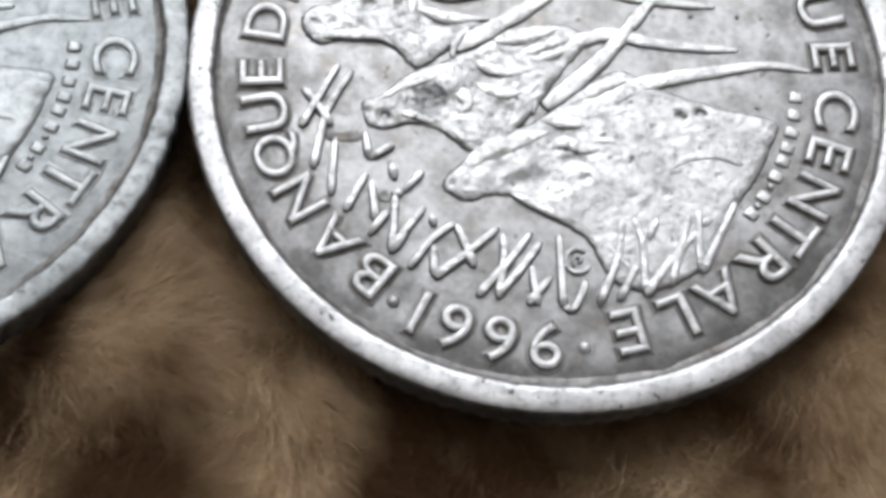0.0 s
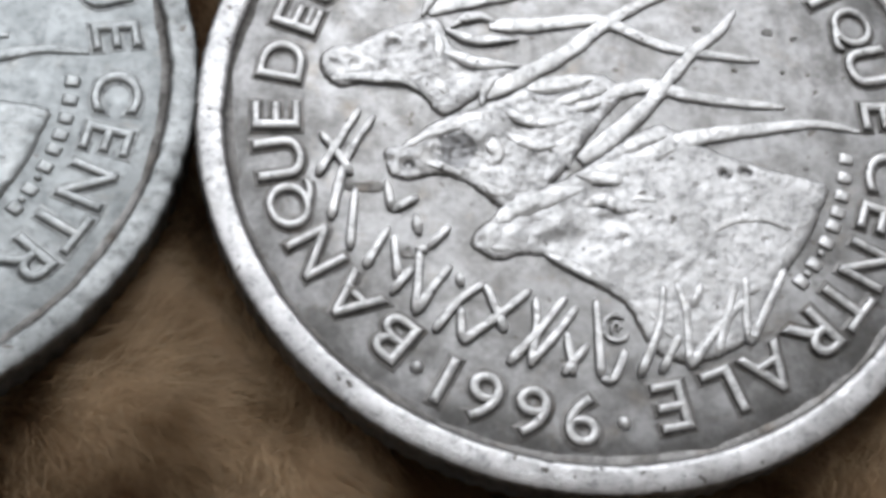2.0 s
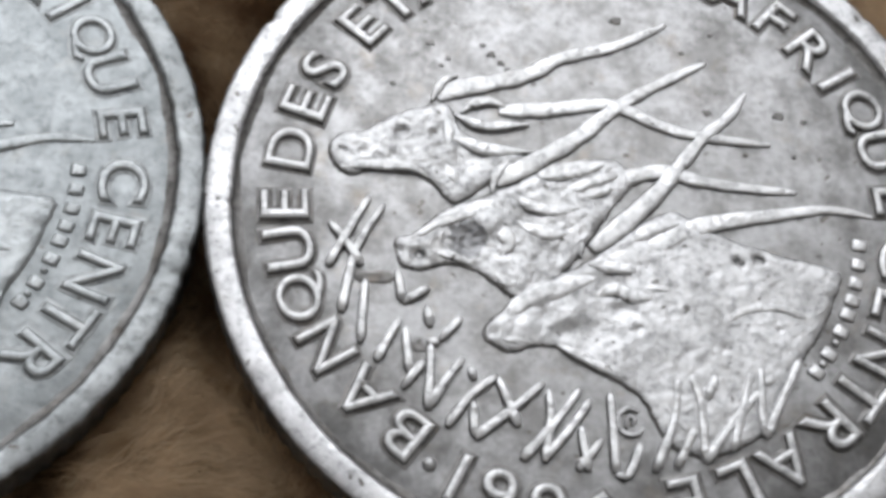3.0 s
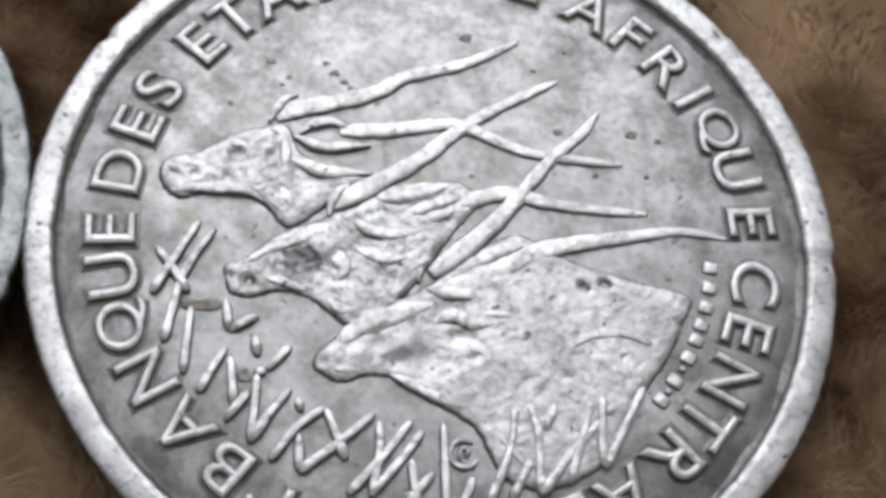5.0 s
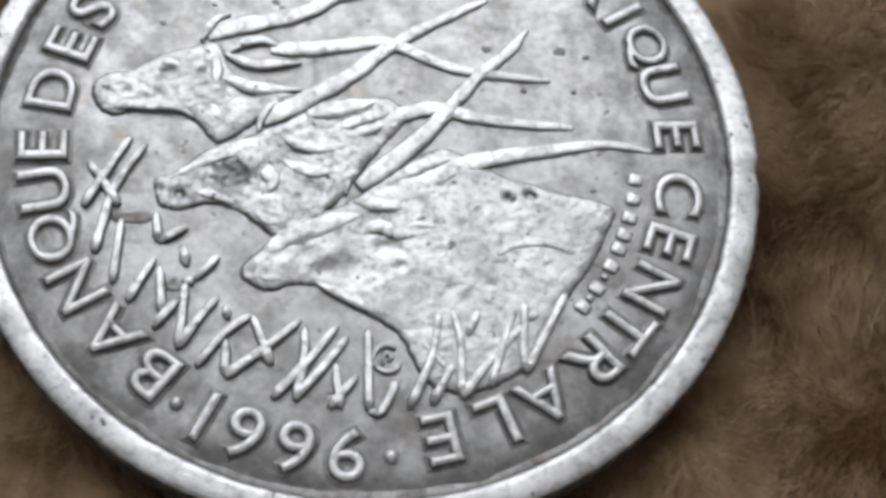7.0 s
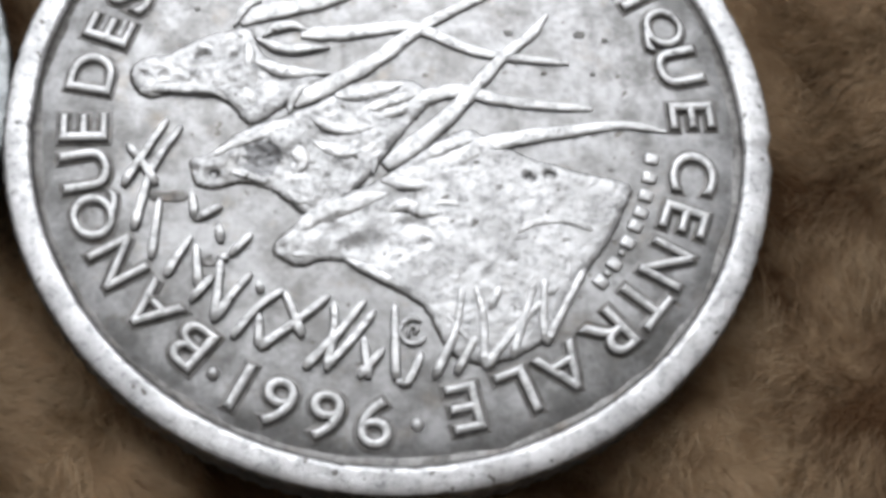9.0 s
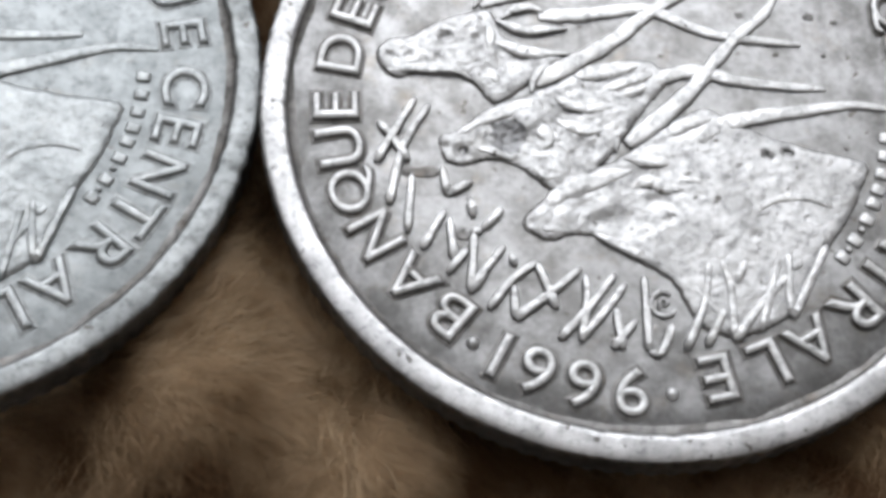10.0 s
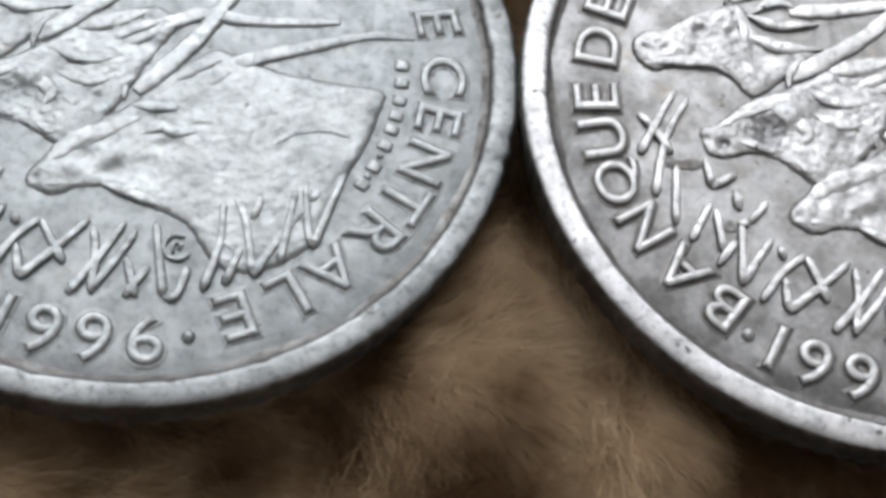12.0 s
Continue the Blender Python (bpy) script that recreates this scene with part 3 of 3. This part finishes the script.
def pit_mesh(size, seed):
    """A dark spot, mostly corrosion: a low irregular crust with a hollow middle."""
    seg, verts, faces = 14, [(0, 0, -0.005)], []
    for ring, z in ((0.5, 0.002), (0.85, 0.014), (1.1, -0.02)):
        for k in range(seg):
            a = 2 * math.pi * k / seg
            r = size * ring * (1 + 0.55 * fold(math.cos(a) * 2, math.sin(a) * 2, 1.1, seed))
            verts.append((r * math.cos(a), r * math.sin(a) * 0.8, z))
    faces += [(0, 1 + k, 1 + (k + 1) % seg) for k in range(seg)]
    for j in range(2):
        faces += [(1 + j * seg + k, 1 + (j + 1) * seg + k, 1 + (j + 1) * seg + (k + 1) % seg, 1 + j * seg + (k + 1) % seg) for k in range(seg)]
    me = bpy.data.meshes.new("pit")
    me.from_pydata(scaled(verts), [], faces)
    return smooth(me)


def coin(place, mats, seed, label, pits=()):
    """One struck coin with its rim, inscription, date and relief."""
    field, crest, rim, flank, bright, hollow = mats
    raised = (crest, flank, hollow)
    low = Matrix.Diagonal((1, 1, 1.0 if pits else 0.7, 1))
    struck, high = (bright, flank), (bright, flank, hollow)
    thing = new("coin")
    thing.matrix_world = place
    tagged(thing, label, "coin", "pair of coins")
    link_part("field", coin_body_mesh(seed), field, thing)
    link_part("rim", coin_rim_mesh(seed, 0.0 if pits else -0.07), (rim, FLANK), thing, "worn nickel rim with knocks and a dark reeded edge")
    for key, make in (("upper", upper_antelope), ("middle", middle_antelope), ("lower", lower_antelope if pits else lambda: lower_antelope(False))):
        body, hair, horns, ears = cached((key, bool(pits) or key != "lower"), make)
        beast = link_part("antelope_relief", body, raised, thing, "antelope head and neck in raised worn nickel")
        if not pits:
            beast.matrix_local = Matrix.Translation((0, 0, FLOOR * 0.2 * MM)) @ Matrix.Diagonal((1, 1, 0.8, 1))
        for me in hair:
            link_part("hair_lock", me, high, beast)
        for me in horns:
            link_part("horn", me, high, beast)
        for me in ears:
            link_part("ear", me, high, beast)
    for i, blade in enumerate(BLADES + MORE_BLADES):
        deep = 0.27 if i >= len(BLADES) + 7 else 0.23
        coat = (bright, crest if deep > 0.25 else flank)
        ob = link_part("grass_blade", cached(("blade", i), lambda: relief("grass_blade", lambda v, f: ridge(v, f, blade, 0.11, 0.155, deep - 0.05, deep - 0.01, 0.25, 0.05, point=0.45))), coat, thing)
        if not pits:
            ob.matrix_local = Matrix.Translation((0, 0, FLOOR * 0.2 * MM)) @ Matrix.Diagonal((1, 1, 0.8, 1))
    for word, angles in INSCRIPTION:
        for ch, ang in zip(word, angles):
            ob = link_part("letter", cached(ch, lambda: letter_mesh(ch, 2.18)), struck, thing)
            rad = 10.22 if ch != "'" else 10.8
            a = radians(ang)
            ob.matrix_local = Matrix.Translation((rad * MM * math.cos(a), rad * MM * math.sin(a), (FLOOR + 0.005) * MM)) @ Matrix.Rotation(a - math.pi / 2, 4, "Z") @ low
    for ch, ang in YEAR:
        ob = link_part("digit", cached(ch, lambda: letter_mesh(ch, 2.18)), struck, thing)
        a = radians(ang)
        ob.matrix_local = Matrix.Translation((10.5 * MM * math.cos(a), 10.5 * MM * math.sin(a), (FLOOR + 0.005) * MM)) @ Matrix.Rotation(a + math.pi / 2, 4, "Z") @ low
    for ang in (-121.9, -86.2):
        a = radians(ang)
        ob = link_part("dot", cached("dot", dot_mesh), bright, thing)
        ob.matrix_local = Matrix.Translation((10.55 * MM * math.cos(a), 10.55 * MM * math.sin(a), (FLOOR - 0.02) * MM))
    link_part("mint_mark", cached("mint", lambda: relief("mint_mark", mint_mark)), raised, thing)
    for i, (x, y, size) in enumerate(pits):
        ob = link_part("pit", pit_mesh(size, seed + i * 3.1), flank, thing, "dark corroded spot, the widest a dark recess")
        # the widest one puts the dark recess between grass blades into colour
        ob.matrix_local = Matrix.Translation((x * MM, y * MM, (FLOOR + 0.026) * MM)) @ Matrix.Diagonal((2.0, 0.8, 1, 1) if size > 0.3 else (1, 1, 1, 1))
    for i, ang in enumerate((-7.7, -12.4, -17.0, -21.2, -24.8, -29.2, -32.1, -35.2, -38.0, -40.4)):
        a = radians(ang)
        ob = link_part("signature_bar", cached("bar", bar_mesh), struck, thing)
        small = 0.42 if i in (6, 8) else 1.0
        ob.matrix_local = Matrix.Translation((8.78 * MM * math.cos(a), 8.78 * MM * math.sin(a), FLOOR * MM)) @ Matrix.Rotation(a, 4, "Z") @ Matrix.Diagonal((small, small, 1, 1))
    return thing


LEFT = Matrix.Translation((-25.54 * MM, 0.25 * MM, 0.65 * MM)) @ Vector((0, 0, 1)).rotation_difference(Vector((0.103, 0.036, 1))).to_matrix().to_4x4()
coin(Matrix.Identity(4), (FIELD, RAISED, RIM, FLANK, LETTER, HOLLOW), 2.0, "dark-toned worn nickel coin with three antelopes, lying on brown fleece", PITS)
coin(LEFT @ Matrix.Rotation(radians(10.0), 4, "Z"), (PALE_FIELD, PALE_RAISED, PALE_RIM, PALE_FLANK, PALE_BRIGHT, PALE_FIELD), 21.0, "pale frosty nickel coin with three antelopes, tilted on brown fleece")


# ---- the fleece ----
def left_under(x, y):
    return 0.65 - 0.103 * (x + 25.54) - 0.036 * (y - 0.25) - THICK


def pile_height(x, y):
    """Top of the fleece's backing in millimetres, pressed under the coins."""
    open_z = -2.8 + 1.2 * fold(x, y, 0.1, 40) + 0.6 * fold(x, y, 0.29, 41)
    for d, under in ((math.hypot(x, y), -THICK), (math.hypot(x + 25.54, y - 0.25), left_under(x, y))):
        open_z -= 0.35 * math.exp(-((d - 13.0) / 0.9) ** 2)
        k = min(1.0, max(0.0, (12.6 - d) / 2.2))
        k = k * k * (3 - 2 * k)
        if k > 0:
            open_z = open_z * (1 - k) + (under + 0.03) * k
    return open_z


def fleece_backing():
    far = [-1200, -700, -400, -220, -140, -95, -75]
    xs = far + [-60 + 0.8 * i for i in range(126)] + [50, 70, 95, 140, 220, 400, 700, 1200]
    ys = far[:-1] + [-75 + i * 0.8 for i in range(157)] + [60, 75, 95, 140, 220, 400, 700, 1200]
    verts = [(x, y, pile_height(x, y)) for y in ys for x in xs]
    n = len(xs)
    faces = [(j * n + i, j * n + i + 1, (j + 1) * n + i + 1, (j + 1) * n + i) for j in range(len(ys) - 1) for i in range(n - 1)]
    me = bpy.data.meshes.new("fleece_blanket")
    me.from_pydata(scaled(verts), [], faces)
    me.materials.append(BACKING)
    return tagged(new("fleece_blanket", smooth(me)), "soft brown fleece blanket spread flat under the coins", "blanket", kind="structure")


def fleece_pile(count):
    """Fine curling fibres in leaning tufts, one mesh."""
    rng = np.random.default_rng(5)
    xs = np.concatenate([rng.uniform(-38, 23, count), rng.uniform(-70, 50, count // 5)])
    ys = np.concatenate([rng.uniform(-21, 15, count), rng.uniform(-50, 50, count // 5)])
    d = np.minimum(np.hypot(xs, ys), np.hypot(xs + 25.54, ys - 0.25))
    keep = d > 12.0
    xs, ys = xs[keep], ys[keep]
    n = len(xs)
    base, flow, lean, tall = np.empty(n), np.empty(n), np.empty(n), np.empty(n)
    for i in range(n):
        x, y = xs[i], ys[i]
        base[i] = pile_height(x, y) - 0.2
        flow[i] = 2.4 * fold(x, y, 0.04, 50) + 1.3 * fold(x, y, 0.3, 51) - 1.0
        tall[i] = fold(x, y, 0.2, 53) + 0.3 * fold(x, y, 0.6, 54)
    lean = 2.4 + rng.normal(0, 0.7, n)
    flow += rng.normal(0, 0.6, n)
    dx, dy = lean * np.cos(flow), lean * np.sin(flow)
    tip = np.minimum(np.hypot(xs + dx, ys + dy), np.hypot(xs + dx + 25.54, ys + dy - 0.25))
    rise = np.clip(1.5 + 1.5 * tall + rng.normal(0, 0.25, n), 0.3, 2.8)
    rise = np.where(tip < 13.5, np.minimum(rise, 1.0), rise)
    ok = tip > 12.95
    xs, ys, base, dx, dy, rise, lean = (q[ok] for q in (xs, ys, base, dx, dy, rise, lean))
    n = len(xs)
    w = rng.uniform(0.005, 0.01, n)
    sx, sy = -dy / np.abs(lean), dx / np.abs(lean)
    curl, wave = rng.normal(0, 0.25, n), rng.uniform(2.0, 6.0, n)
    co = np.empty((n, 8, 3))
    for k, (s, ww) in enumerate(((0.0, 1.0), (0.36, 1.0), (0.7, 0.85), (1.0, 0.25))):
        c = curl * np.sin(s * wave)
        px, py = xs + dx * s + sx * c, ys + dy * s + sy * c
        pz = base + rise * (1 - (1 - s) ** 1.8) - 0.35 * s * s
        for j, sign in enumerate((-1, 1)):
            co[:, 2 * k + j] = np.column_stack([px + sign * sx * w * ww, py + sign * sy * w * ww, pz + 0.01 * j])
    first = (np.arange(n) * 8)[:, None, None]
    quad = np.array([[2 * k, 2 * k + 2, 2 * k + 3, 2 * k + 1] for k in range(3)])[None]
    faces = (first + quad).reshape(-1, 4)
    me = bpy.data.meshes.new("fleece_pile")
    me.from_pydata((co.reshape(-1, 3) * MM).tolist(), [], faces.tolist())
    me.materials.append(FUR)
    return tagged(new("fleece_pile", smooth(me)), "tangled brown and tan fleece fibres in soft tufts", "fleece", kind="stuff")


fleece_backing()
fleece_pile(510000)
